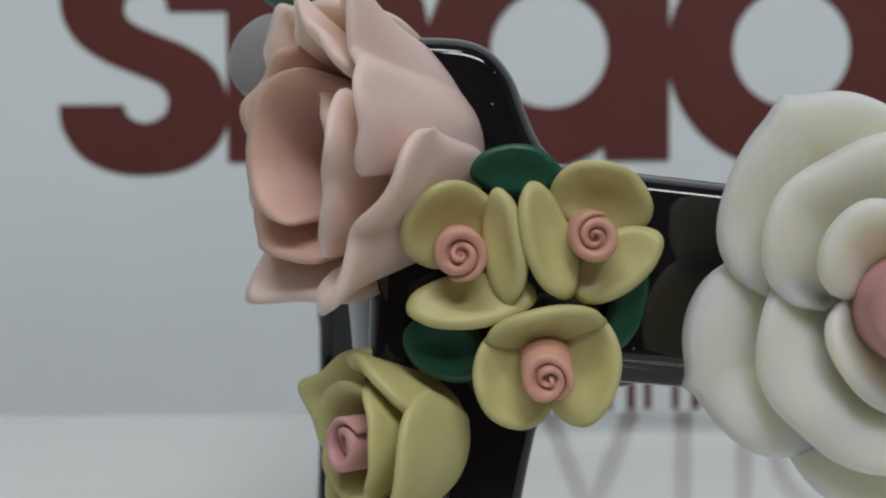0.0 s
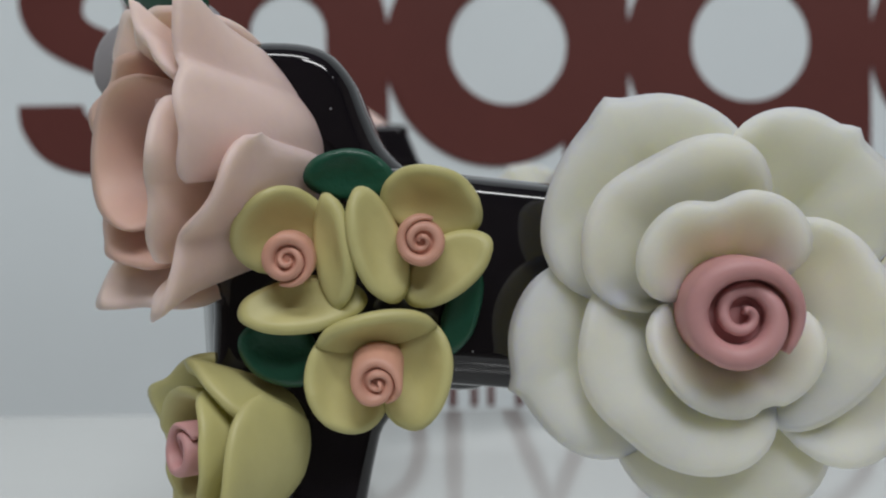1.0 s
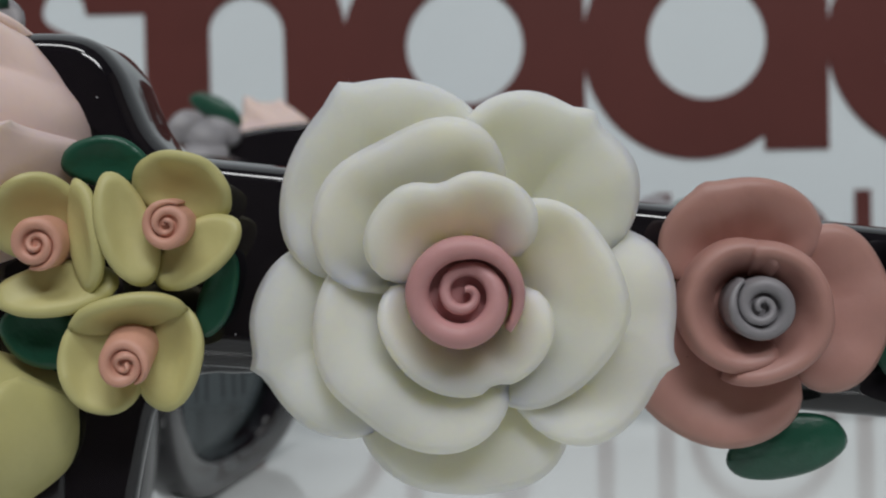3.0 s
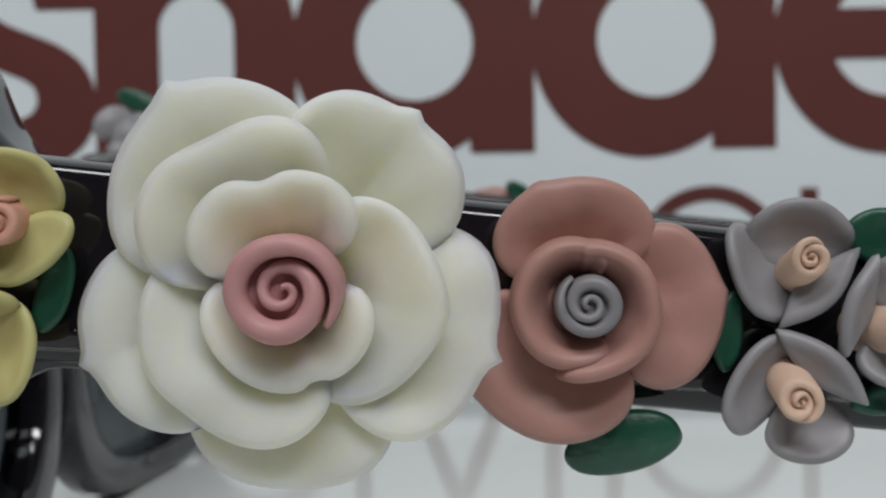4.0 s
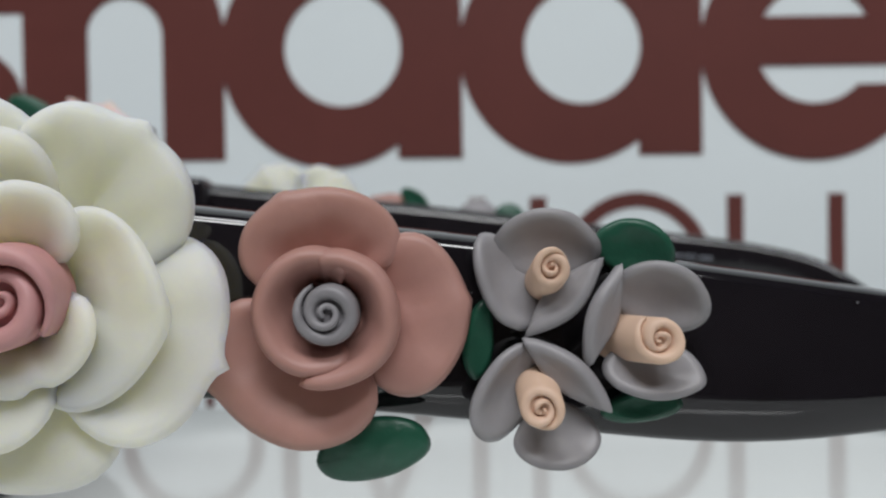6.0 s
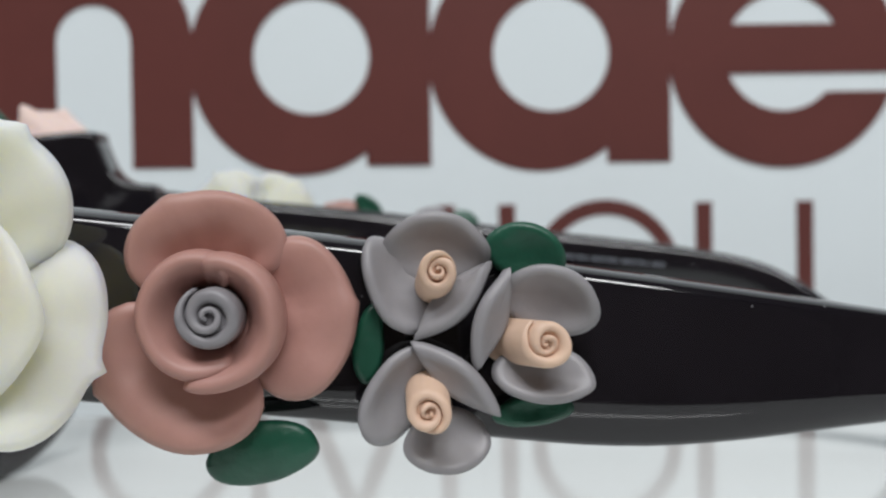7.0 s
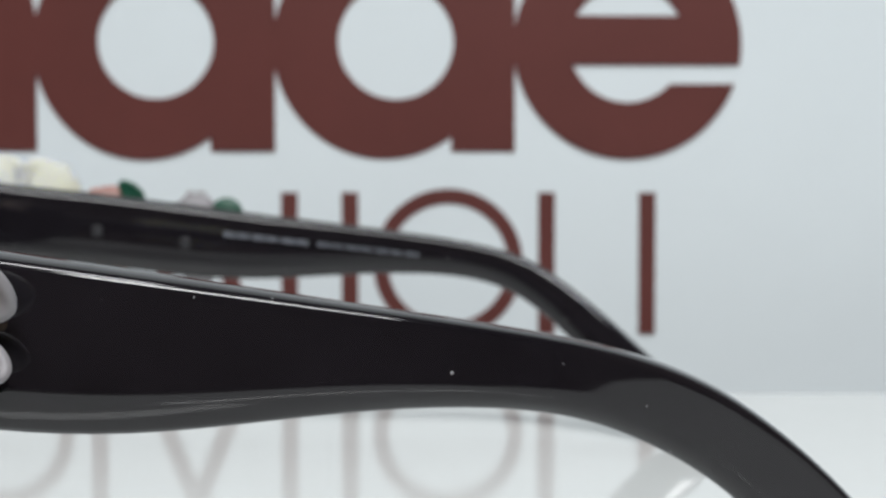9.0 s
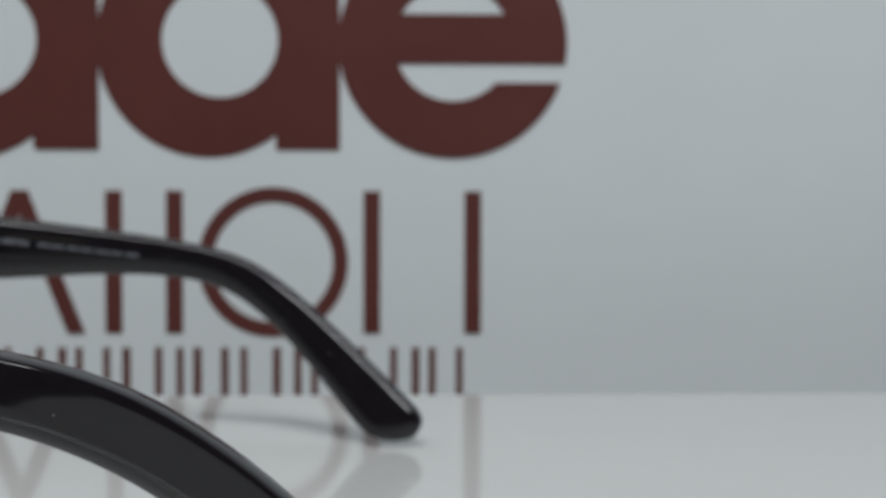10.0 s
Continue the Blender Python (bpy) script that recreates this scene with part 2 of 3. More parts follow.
# middle row: thin upright and leaning bars and two rings
for x0 in (9.6, 59.1, 74.8, 126.0, 152.3):
    bar(x0, x0 + 4.3, 4.0, 41.0)
bar(20.4, 24.9, 4.0, 41.0, 14.6)
bar(49.3, 53.8, 4.0, 41.0, -14.6)
ring(102.5, 22.5, 19.5, 15.6)
ring(-13.5, 22.5, 18.5, 14.6)
# lowest row: small plain bars
LOW, HIGH = -12.4, 0.2
WIDE, GAP = (1.8, 1.7, 2.0), (5.6, 4.4, 7.2, 5.0, 8.4)
bx, k = -20.0, 0
while bx < 155.0:
    bar(bx, bx + WIDE[k % 3], LOW, HIGH)
    bx += GAP[k % 5]
    k += 1

# ---- sunglasses ----
MID_Y = 0.1442
glasses = thing("sunglasses", (0.0, MID_Y, 0.0), "glossy black sunglasses with clay roses along both arms, standing open", "sunglasses")

SECTION = [(0.0, 1.0), (0.3, 0.985), (0.6, 0.965), (0.8, 0.935), (0.92, 0.885), (0.982, 0.81), (0.998, 0.66), (1.004, 0.2), (1.008, -0.2), (1.006, -0.42), (0.99, -0.52), (0.93, -0.62),
           (0.55, -0.92), (0.38, -0.985), (0.0, -1.0), (-0.4, -0.985), (-0.6, -0.93), (-0.9, -0.66), (-0.97, -0.55), (-1.0, 0.0), (-1.0, 0.6), (-0.95, 0.76), (-0.8, 0.88), (-0.5, 0.96)]


def arm(rows, out_way, label):
    """A temple arm: rows of x and z of its upper edge, x and z of its lower edge, y of its outer face and thickness, in millimetres."""
    bm = bmesh.new()
    loops = []
    dense = np.array(smooth_rows(rows))
    for _ in range(14):
        dense[1:-1] = 0.25 * dense[:-2] + 0.5 * dense[1:-1] + 0.25 * dense[2:]
    last = len(dense) - 1
    for k, (xt, zt, xb, zb, y, thick) in enumerate(dense):
        shrink = 1.0 if k < last - 4 else (0.97, 0.9, 0.78, 0.55, 0.15)[k - last + 4]
        loop = []
        flat = 1.0 - min(1.0, max(0.0, (xb - 46) / 22))
        for a, b in SECTION:
            if a > 0.4 and b < -0.4:
                a += flat * ((1.0 if b > -0.9 else 0.93) - a)
            h = 0.5 + 0.5 * b * (shrink if k > last - 5 else 1.0)
            x, z = xb + (xt - xb) * h, zb + (zt - zb) * h
            yy = y - out_way * thick * 0.5 + out_way * a * thick * 0.5 * shrink
            loop.append(bm.verts.new((x * MM, yy * MM, z * MM)))
        loops.append(loop)
    m = len(SECTION)
    for k in range(last):
        for i in range(m):
            j = (i + 1) % m
            bm.faces.new((loops[k][i], loops[k][j], loops[k + 1][j], loops[k + 1][i]))
    bm.faces.new(loops[0])
    bm.faces.new(loops[-1][::-1])
    return part("temple_arm", bm, BLACK, glasses, label)


near_arm = arm([(4, 42.2, 4, 28.6, 77.4, 5.5), (15, 40.8, 15, 27.7, 77.6, 5.5), (36.7, 38.3, 36.4, 25.4, 79.1, 5.0), (54.4, 36.1, 53.1, 23.7, 81.2, 4.6), (67.5, 34.2, 66, 21.7, 82.5, 4.4),
                (78, 32.6, 76.5, 21.2, 83.4, 4.3), (90, 30.6, 90, 22.9, 85.1, 4.2), (102, 28.6, 101, 22.7, 87.8, 4.2), (108, 27.3, 107, 21.6, 89.3, 4.2), (112.7, 26.0, 110.7, 20.2, 90.7, 4.2),
                (117.4, 24.0, 114.3, 18.4, 92.0, 4.2), (121.3, 21.6, 117.3, 16.5, 93.1, 4.2), (126.1, 17.9, 120.8, 13.8, 94.5, 4.2), (131, 13.2, 124.5, 9.6, 96, 4.3), (136, 7.2, 128.5, 3.6, 97.5, 4.3), (140.5, 2.8, 133, 0.0, 98.5, 4.0)],
               -1, "black arm set with clay flowers")
far_arm = arm([(4, 44.0, 4, 31.0, 209.6, 5.5), (26, 41.2, 26, 28.6, 209.5, 5.0), (45, 39.4, 44, 27.6, 209.1, 4.6), (57, 37.7, 56, 25.9, 208.8, 4.5), (70, 36.0, 69, 25.3, 208.2, 4.4), (82, 34.6, 81, 26.2, 207.4, 4.3),
               (99, 32.5, 99, 26.8, 206.2, 4.2), (109.1, 30.4, 107.8, 24.7, 204.8, 4.2), (114.3, 28.2, 111.9, 22.5, 203.8, 4.2), (120.6, 23.8, 117.0, 18.6, 202.5, 4.2), (128.2, 17.0, 122.4, 12.8, 200.8, 4.2),
               (135.6, 10.0, 127.6, 6.6, 199.2, 4.3), (140, 5.8, 131, 2.2, 198, 4.4), (142.3, 3.2, 135.4, -0.3, 197, 4.2)],
              1, "black arm with pale print inside")
# pale print on the inner face of the far arm, as bars, and two rivet dots
for i in range(26):
    x = 63.4 + 1.19 * i + (1.0 if i > 11 else 0)
    z = 32.9 - 0.106 * (x - 63.4)
    y = 204.0 - 0.063 * (x - 65.0)
    wide, tall = (0.9, 0.7, 0.85, 0.5)[i % 4], 0.36 if i < 12 else 0.24
    part("print_bar", box(bmesh.new(), (x * MM, (y - 0.22) * MM, (z - tall) * MM), ((x + wide) * MM, (y + 0.5) * MM, (z + tall) * MM)), INK, far_arm, smooth=False)
for x, z in ((42.8, 33.4), (57.0, 31.5)):
    part("rivet", box(bmesh.new(), ((x - 0.8) * MM, 204.05 * MM, (z - 0.9) * MM), ((x + 0.8) * MM, 205.2 * MM, (z + 0.9) * MM), 0.0002), RIVET, far_arm)


def bow(y):
    """How far the front bends towards the wearer's view, by distance from its middle."""
    s = abs(y - MID_Y * 1000) / 66.0
    return -11.0 + 9.5 * s ** 2.2


def eye_curve(cy, cz, a, b, n, power):
    pts = []
    for i in range(n):
        t = 2 * math.pi * i / n
        c, s = math.cos(t), math.sin(t)
        pts.append((cy + a * math.copysign(abs(c) ** (2 / power), c), cz + b * math.copysign(abs(s) ** (2 / power), s)))
    return pts


def rim(side):
    """One eye's rim, a rounded closed tube bent along the front."""
    cy = MID_Y * 1000 + side * 33.5
    n = 72
    outer, inner = eye_curve(cy, 23.0, 32.5, 23.0, n, 2.7), eye_curve(cy, 22.5, 25.5, 18.0, n, 2.5)
    bm = bmesh.new()
    loops = []
    prof = [(0.0, -0.7), (0.06, -0.93), (0.16, -1.0), (0.84, -1.0), (0.94, -0.93), (1.0, -0.7), (1.0, 0.7), (0.94, 0.93), (0.84, 1.0), (0.16, 1.0), (0.06, 0.93), (0.0, 0.7)]
    for i in range(n):
        (y0, z0), (y1, z1) = inner[i], outer[i]
        loop = []
        for f, g in prof:
            y, z = y0 + (y1 - y0) * f, z0 + (z1 - z0) * f
            loop.append(bm.verts.new(((bow(y) + 2.4 * g) * MM, y * MM, z * MM)))
        loops.append(loop)
    for i in range(n):
        a, b = loops[i], loops[(i + 1) % n]
        for k in range(len(prof)):
            j = (k + 1) % len(prof)
            bm.faces.new((a[k], b[k], b[j], a[j]))
    ob = part("rim", bm, BLACK, glasses)
    glass = bmesh.new()
    edge = eye_curve(cy, 22.5, 25.8, 18.3, n, 2.5)
    rings = []
    for f in (1.0, 0.8, 0.6, 0.4, 0.2, 0.02):
        rings.append([glass.verts.new(((bow(cy + (y - cy) * f) - 0.6) * MM, (cy + (y - cy) * f) * MM, (22.5 + (z - 22.5) * f) * MM)) for y, z in edge])
    for r0, r1 in zip(rings, rings[1:]):
        for i in range(n):
            j = (i + 1) % n
            glass.faces.new((r0[i], r0[j], r1[j], r1[i]))
    glass.faces.new(rings[-1])
    part("lens", glass, LENS, ob, "smoky grey lens")
    return ob


near_rim, far_rim = rim(-1), rim(1)
bridge = bmesh.new()
box(bridge, ((-13.6) * MM, (MID_Y * 1000 - 8) * MM, 25 * MM), (-8.4 * MM, (MID_Y * 1000 + 8) * MM, 37 * MM), 0.002, 4)
part("bridge", bridge, BLACK, glasses)


def end_piece(near, far, lift, way, back, drop=0.0):
    """The stepped corner block that joins the front to an arm; way: -1 where its outer face is at the lower y."""
    outline = smooth_rows([(5.6, 20.0), (6.4, 23.5), (7.2, 25.6), (9.5, 27.2), (13.5, 27.6), (14.0, 33.0), (13.8, 39.6), (10.5, 40.4), (8.1, 41.3), (6.4, 42.9), (5.4, 45.0), (4.5, 47.2), (2.9, 48.9), (back + 5.0, 49.5 - drop), (back + 1.6, 49.2 - 2.4 * drop),
                           (back + 0.5, 47.0 - 2.7 * drop), (back, 40.0 - drop), (back, 30.0), (-6.0, 22.0), (-6.5, 15.0), (-3.5, 10.0), (1.0, 9.0), (3.6, 12.0), (4.8, 16.0), (5.6, 20.0)], 4)[:-1]
    outer, inner = (2.0 * MM, 1.4 * MM), (1.0 * MM, 1.0 * MM)
    bm = pillow([(x * MM, (z + lift) * MM) for x, z in outline], near * MM, far * MM, *(outer + inner if way < 0 else inner + outer))
    for v in bm.verts:
        t = min(1.0, max(0.0, (v.co.x / MM - 4.0) / 8.0))
        if abs(v.co.y / MM - (near if way < 0 else far)) < 3.0:
            v.co.y -= way * 1.7 * MM * t * t * (3 - 2 * t)
        if way < 0:
            deep = (v.co.y / MM - near) / (far - near)
            v.co.x -= 3.6 * MM * deep * min(1.0, max(0.0, (v.co.x / MM + 2.0) / 4.0)) * min(1.0, max(0.0, (30.0 - v.co.z / MM) / 5.0))
    return part("end_piece", bm, BLACK, glasses)


end_piece(78.6, 87.5, 0.2, -1, -4.6)
end_piece(201.0, 210.9, 3.4, 1, -15.0, 2.0)


# ---- clay flowers ----
def placed(centre, x_way, y_way, z_way, unit):
    """Local flower axes in the world: x across, y up, z out of the flower's face; centre in millimetres."""
    m = Matrix.Identity(4)
    for i, w in enumerate((x_way, y_way, z_way)):
        w = Vector(w).normalized() * unit
        for r in range(3):
            m[r][i] = w[r]
    for r in range(3):
        m[r][3] = centre[r] * MM
    return m


def facing(centre, axis, unit, spin=0.0, flip=False):
    z = Vector(axis).normalized()
    x = Vector((0, 0, 1)).cross(z).normalized()
    y = z.cross(x)
    c, s = math.cos(radians(spin)), math.sin(radians(spin))
    x, y = x * c + y * s, y * c - x * s
    return placed(centre, -x if flip else x, y, z, unit)


def sheet(m, point, nu, nv, thick, closed_rim, polar=False):
    """A thick rounded clay sheet over a grid; point(u, v) gives its middle, closed_rim(u, v) its thickness share."""
    us = [-1 + 2 * i / (nu - 1) for i in range(nu)]
    vs = [j / (nv - 1) for j in range(nv)]
    mid = np.array([[point(u, v) for v in vs] for u in us])
    du, dv = np.gradient(mid, axis=0), np.gradient(mid, axis=1)
    nrm = np.cross(du, dv)
    length = np.linalg.norm(nrm, axis=2, keepdims=True)
    nrm = nrm / np.maximum(length, 1e-9)
    if polar:
        nrm[:, 0] = np.mean(nrm[:, 1], axis=0) / np.linalg.norm(np.mean(nrm[:, 1], axis=0))
    q = np.array([[closed_rim(u, v) for v in vs] for u in us])[..., None]
    bm = bmesh.new()
    sides = []
    for sign in (1, -1):
        g = mid + sign * nrm * q * thick * 0.5
        sides.append([[bm.verts.new(m @ Vector(g[i, j])) for j in range(nv)] for i in range(nu)])
    for k, g in enumerate(sides):
        for i in range(nu - 1):
            for j in range(nv - 1):
                f = (g[i][j], g[i + 1][j], g[i + 1][j + 1], g[i][j + 1])
                try:
                    bm.faces.new(f if k == 0 else f[::-1])
                except ValueError:
                    pass
    bmesh.ops.remove_doubles(bm, verts=bm.verts, dist=1e-6)
    return bm


SEED = [0]


def petal(m, a0, a1, r0, r1, z0, z1, thick=26, curl=-25, twist=0.0, notch=0.0, point=0.0, power=3.0, rise=1.0, wave=6.0, spike=0.0, at=0.0, lip=4.0):
    """A petal round the flower's axis, from angle a0 to a1 and radius r0 to r1, rising from z0 to z1, its lip rolled by curl."""
    SEED[0] += 1
    off = Vector((SEED[0] * 3.7, SEED[0] * 1.3, 0))
    mid_a, half = (a0 + a1) / 2, (a1 - a0) / 2

    def place(u, v):
        uu = u * 0.985
        edge = (1 - abs(uu) ** power) ** (1 / power)
        big = r0 + (r1 - r0) * edge - notch * math.exp(-(uu / 0.16) ** 2) + point * math.exp(-(abs(uu) / 0.22) ** 1.3) + spike * math.exp(-(abs(uu - at) / 0.05) ** 1.2)
        wob = noise.noise(Vector((uu * 1.7, v * 1.5, 0)) + off)
        r = r0 + (big - r0) * v + wave * wob * v
        a = radians(mid_a + half * uu * (0.75 + 0.25 * v))
        z = z0 + (z1 - z0) * v ** rise * (0.55 + 0.45 * edge) + curl * v ** lip + twist * uu * v + wave * 1.6 * noise.noise(Vector((uu * 2.2, v * 2, 4)) + off) * v
        return (r * math.cos(a), r * math.sin(a), z)

    return sheet(m, place, 35, 19, thick, lambda u, v: math.sqrt(max(0.0, 1 - v ** 8)) * math.sqrt(max(0.0, 1 - abs(u) ** 12)) * (0.75 + 0.25 * v))


def dish(m, cx, cy, cz, rx, ry, spin=0.0, tip_x=0.0, tip_y=0.0, cup=0.25, thick=22, egg=0.12, sharp=0.0):
    """A cupped oval petal or leaf; tip_x and tip_y lean it about its own axes, in degrees."""
    SEED[0] += 1
    off = Vector((SEED[0] * 2.9, 0, SEED[0] * 1.1))
    local = Matrix.Translation((cx, cy, cz)) @ pose(0, 0, 0, 0, 0, spin) @ pose(0, 0, 0, tip_x, tip_y, 0)
    small = min(rx, ry)

    def place(u, v):
        a = math.pi * u
        c, s = math.cos(a), math.sin(a)
        wob = 1 + 0.05 * noise.noise(Vector((c, s, 0)) * 1.3 + off)
        x, y = rx * v * c * wob * (1 - egg * s * v) * (1 - sharp * s * s), ry * v * s * wob
        z = cup * small * (v * v) * (1 + 0.35 * noise.noise(Vector((c * v, s * v, 3)) * 1.5 + off))
        return tuple(local @ Vector((x, y, z)))

    return sheet(m, place, 37, 12, thick, lambda u, v: math.sqrt(max(0.0, 1 - v ** 7)), True)


def bud(m, cx, cy, z0, z1, r, start=-40.0, lean=(0.0, 0.0), dip=0.14, loose=1.0, floor=0.5):
    """A rolled strip of clay seen from its open end: a broad outer wrap with a free end, a dark gap, and a narrow coil inside."""
    turn = (0, 40, 130, 220, 310, 360, 400, 490, 580, 670, 760, 850)
    line = (0.945, 0.90, 0.775, 0.80, 0.70, 0.60, 0.53, 0.415, 0.335, 0.245, 0.17, 0.07)
    wide = (0.11, 0.20, 0.36, 0.38, 0.40, 0.37, 0.33, 0.22, 0.19, 0.17, 0.15, 0.11)
    bm = bmesh.new()
    loops = []
    steps = 84
    tall = z1 - z0
    for i in range(steps + 1):
        d = 850 * i / steps
        a = radians(start + d)
        mid, w = float(np.interp(d, turn, line)) * r, float(np.interp(d, turn, wide)) * r * loose
        sink = min(1.0, max(0.0, (d - 330) / 160))
        top = z1 - tall * (dip * sink * (1.2 - 0.4 * d / 850) + 0.16 * max(0.0, 1 - d / 60)) - 0.03 * tall * math.sin(a * 1.5 + start)
        loop = []
        for f, h in ((-0.5, 9.0), (-0.5, 0.5), (-0.42, 0.24), (-0.25, 0.06), (0.0, 0.0), (0.25, 0.06), (0.42, 0.24), (0.5, 0.5), (0.5, 9.0)):
            hz = z0 if h > 1 else top - h * w
            rad = mid + f * w
            loop.append(bm.verts.new(m @ Vector((cx + rad * math.cos(a) + lean[0] * hz, cy + rad * math.sin(a) + lean[1] * hz, hz))))
        loops.append(loop)
    for p, q in zip(loops, loops[1:]):
        for k in range(8):
            bm.faces.new((p[k], p[k + 1], q[k + 1], q[k]))
    bm.faces.new(loops[0])
    bm.faces.new(loops[-1])
    zc = z0 + tall * floor
    bm.faces.new([bm.verts.new(m @ Vector((cx + 0.75 * r * math.cos(t) + lean[0] * zc, cy + 0.75 * r * math.sin(t) + lean[1] * zc, zc))) for t in np.linspace(0, 2 * math.pi, 24, endpoint=False)])
    return bm


def cup_petal(m, mid_a, half, r0, r1, z0, z1, roll=20, thick=30, tip=0.0, tip_at=0.0, belly=0.5, wave=10.0, drop=0.35, fold=0.0, lift=0.0):
    """A petal of an upright cup: it swells out near its foot, climbs, and rolls its lip outwards; tip draws out a corner of the lip, fold pleats it, lift raises one side."""
    SEED[0] += 1
    off = Vector((SEED[0] * 3.1, SEED[0] * 1.9, 7.0))

    def place(u, v):
        uu = u * 0.985
        edge = (1 - abs(uu) ** 2.6) ** (1 / 2.6)
        beak = math.exp(-((uu - tip_at) / 0.22) ** 2)
        a = radians(mid_a + half * uu * (0.82 + 0.18 * v ** 0.5))
        n1 = noise.noise(Vector((uu * 1.6, v * 1.6, 0)) + off)
        r = r0 + (r1 - r0) * v ** belly + roll * v ** 5 * edge + tip * beak * v ** 3 + wave * n1 * v + fold * math.exp(-((uu - 0.15) / 0.16) ** 2) * v ** 2
        z = z0 + (z1 - z0) * v ** 1.15 * (1 - drop + drop * edge) + lift * uu * v + 0.35 * tip * beak * v ** 3 - 0.6 * roll * v ** 6 + 1.2 * wave * noise.noise(Vector((uu * 2.0, v * 1.4, 5)) + off) * v
        return (r * math.cos(a), r * math.sin(a), z)

    return sheet(m, place, 41, 23, thick, lambda u, v: math.sqrt(max(0.0, 1 - v ** 9)) * math.sqrt(max(0.0, 1 - abs(u) ** 14)))


def crescent(m, a0, a1, r_start, r_mid, r_end, z0, z1):
    """A thick inner petal: a rounded lip that runs round the bud, its inner wall falling steeply towards it."""
    SEED[0] += 1
    off = Vector((SEED[0] * 5.3, 0, 0))
    bm = bmesh.new()
    loops = []
    steps = 44
    for i in range(steps + 1):
        t = i / steps
        a = radians(a0 + (a1 - a0) * t)
        r = r_start * (1 - t) * (1 - 2 * t) + 4 * r_mid * t * (1 - t) + r_end * t * (2 * t - 1) + 5 * noise.noise(Vector((t * 4, 0, 0)) + off)
        end = math.sqrt(max(0.0, 1 - abs(2 * t - 1) ** 7))
        w = (0.95 if t < 0.5 else 0.6) + (0.05 if t < 0.5 else 0.4) * end
        top = z0 + (z1 - z0) * ((0.9 if t < 0.5 else 0.72) + (0.1 if t < 0.5 else 0.28) * end) + 7 * noise.noise(Vector((t * 3, 2, 0)) + off)
        loop = []
        for d, h in ((0, 0.0), (4, 0.45), (4, 0.75), (0, 0.9), (-7, 0.98), (-16, 1.0), (-27, 0.94), (-37, 0.84), (-47, 0.70), (-57, 0.52), (-70, 0.35)):
            loop.append(bm.verts.new(m @ Vector(((r + d * w) * math.cos(a), (r + d * w) * math.sin(a), z0 + (top - z0) * h))))
        loops.append(loop)
    for p, q in zip(loops, loops[1:]):
        for k in range(10):
            bm.faces.new((p[k], p[k + 1], q[k + 1], q[k]))
    bm.faces.new(loops[0])
    bm.faces.new(loops[-1][::-1])
    return bm


def white_rose(m, label):
    core = part("white_rose", bud(m, 0, 2, 130, 278, 100, -42, loose=1.06, floor=0.66), BUD, glasses, label)
    outer = ((78, 172, 394, 20, 24, -0.1, 178), (12, 92, 382, 16, 24, 0.02, 168), (-66, 24, 380, -46, 24, 0.0, 178), (-140, -44, 362, 10, 0, 0, 168), (156, 240, 374, 16, 18, 0.0, 172))
    for a0, a1, r1, tw, sp, at, z1 in outer:
        part("petal", petal(m, a0 - 6, a1 + 6, 60, r1, 30, z1 + 14, 34, -52, tw, 0, power=2.6, rise=1.2, wave=22, spike=sp, at=at, lip=2.6), WHITE, core)
    for a0, a1, r1, tw, nt, pt in ((62, 180, 310, 18, 0, 0), (-86, 66, 262, 12, 0, 18), (150, 300, 286, 16, 8, 0)):
        part("petal", petal(m, a0, a1, 60, r1, 72, 238, 36, -52, tw, nt, pt, power=2.8, rise=1.2, wave=20, lip=2.6), WHITE, core)
    for a0, a1, r1, z1, tw, nt, sp, at in ((30, 172, 214, 272, 8, 22, 0, 0), (166, 366, 176, 258, 8, 0, -20, 0.2)):
        part("petal", petal(m, a0, a1, 60, r1, 106, z1, 38, -52, tw, nt, power=3.0, rise=1.2, wave=12, spike=sp, at=at, lip=2.8), WHITE, core)
    return core


def dusty_rose(m, label, leaf_spin=0.0, leaf_size=1.0):
    core = part("dusty_rose", bud(m, 0, -2, 30, 148, 57, 120, dip=0.0, loose=1.22, floor=0.86), SLATE, glasses, label)
    for a0, a1, r1, z0, z1, tw, sp, at in ((34, 162, 222, 0, 92, 10, 10, 0.2), (-60, 52, 252, -8, 72, -10, 8, 0.1), (172, 302, 264, 0, 84, 10, 10, -0.35)):
        part("petal", petal(m, a0 - 4, a1 + 4, 50, r1, z0, z1, 32, -26, tw, 0, power=2.7, rise=1.25, wave=13, spike=sp, at=at), ROSE, core)
    part("petal", crescent(m, 62, 296, 92, 132, 104, 10, 132), ROSE, core)
    part("petal", crescent(m, 98, -112, 104, 126, 142, 10, 142), ROSE, core)
    part("petal", dish(m, 0, 0, 40, 96, 96, 0, 0, 0, 0.2, 24), ROSE, core)
    spun = m @ pose(0, 0, 0, 0, 0, leaf_spin)
    part("leaf", dish(spun, 70, -266 * (0.3 + 0.7 * leaf_size), 14, 110 * leaf_size, 60 * leaf_size, 14, 8, -6, -0.25, 26), GREEN, core, "dark green clay leaf")
    return core


def small_flower(name, m, core_at, blades, core_mat, petal_mat, parent, r=42, lean=(0.0, 0.0), start=0.0, top=125):
    cx, cy = core_at
    core = part(name, bud(m, cx, cy, 5, top, r, start, lean, 0.02, 1.25, 0.9), core_mat, parent)
    for b in blades:
        part("petal", dish(m, *b), petal_mat, core)
    return core


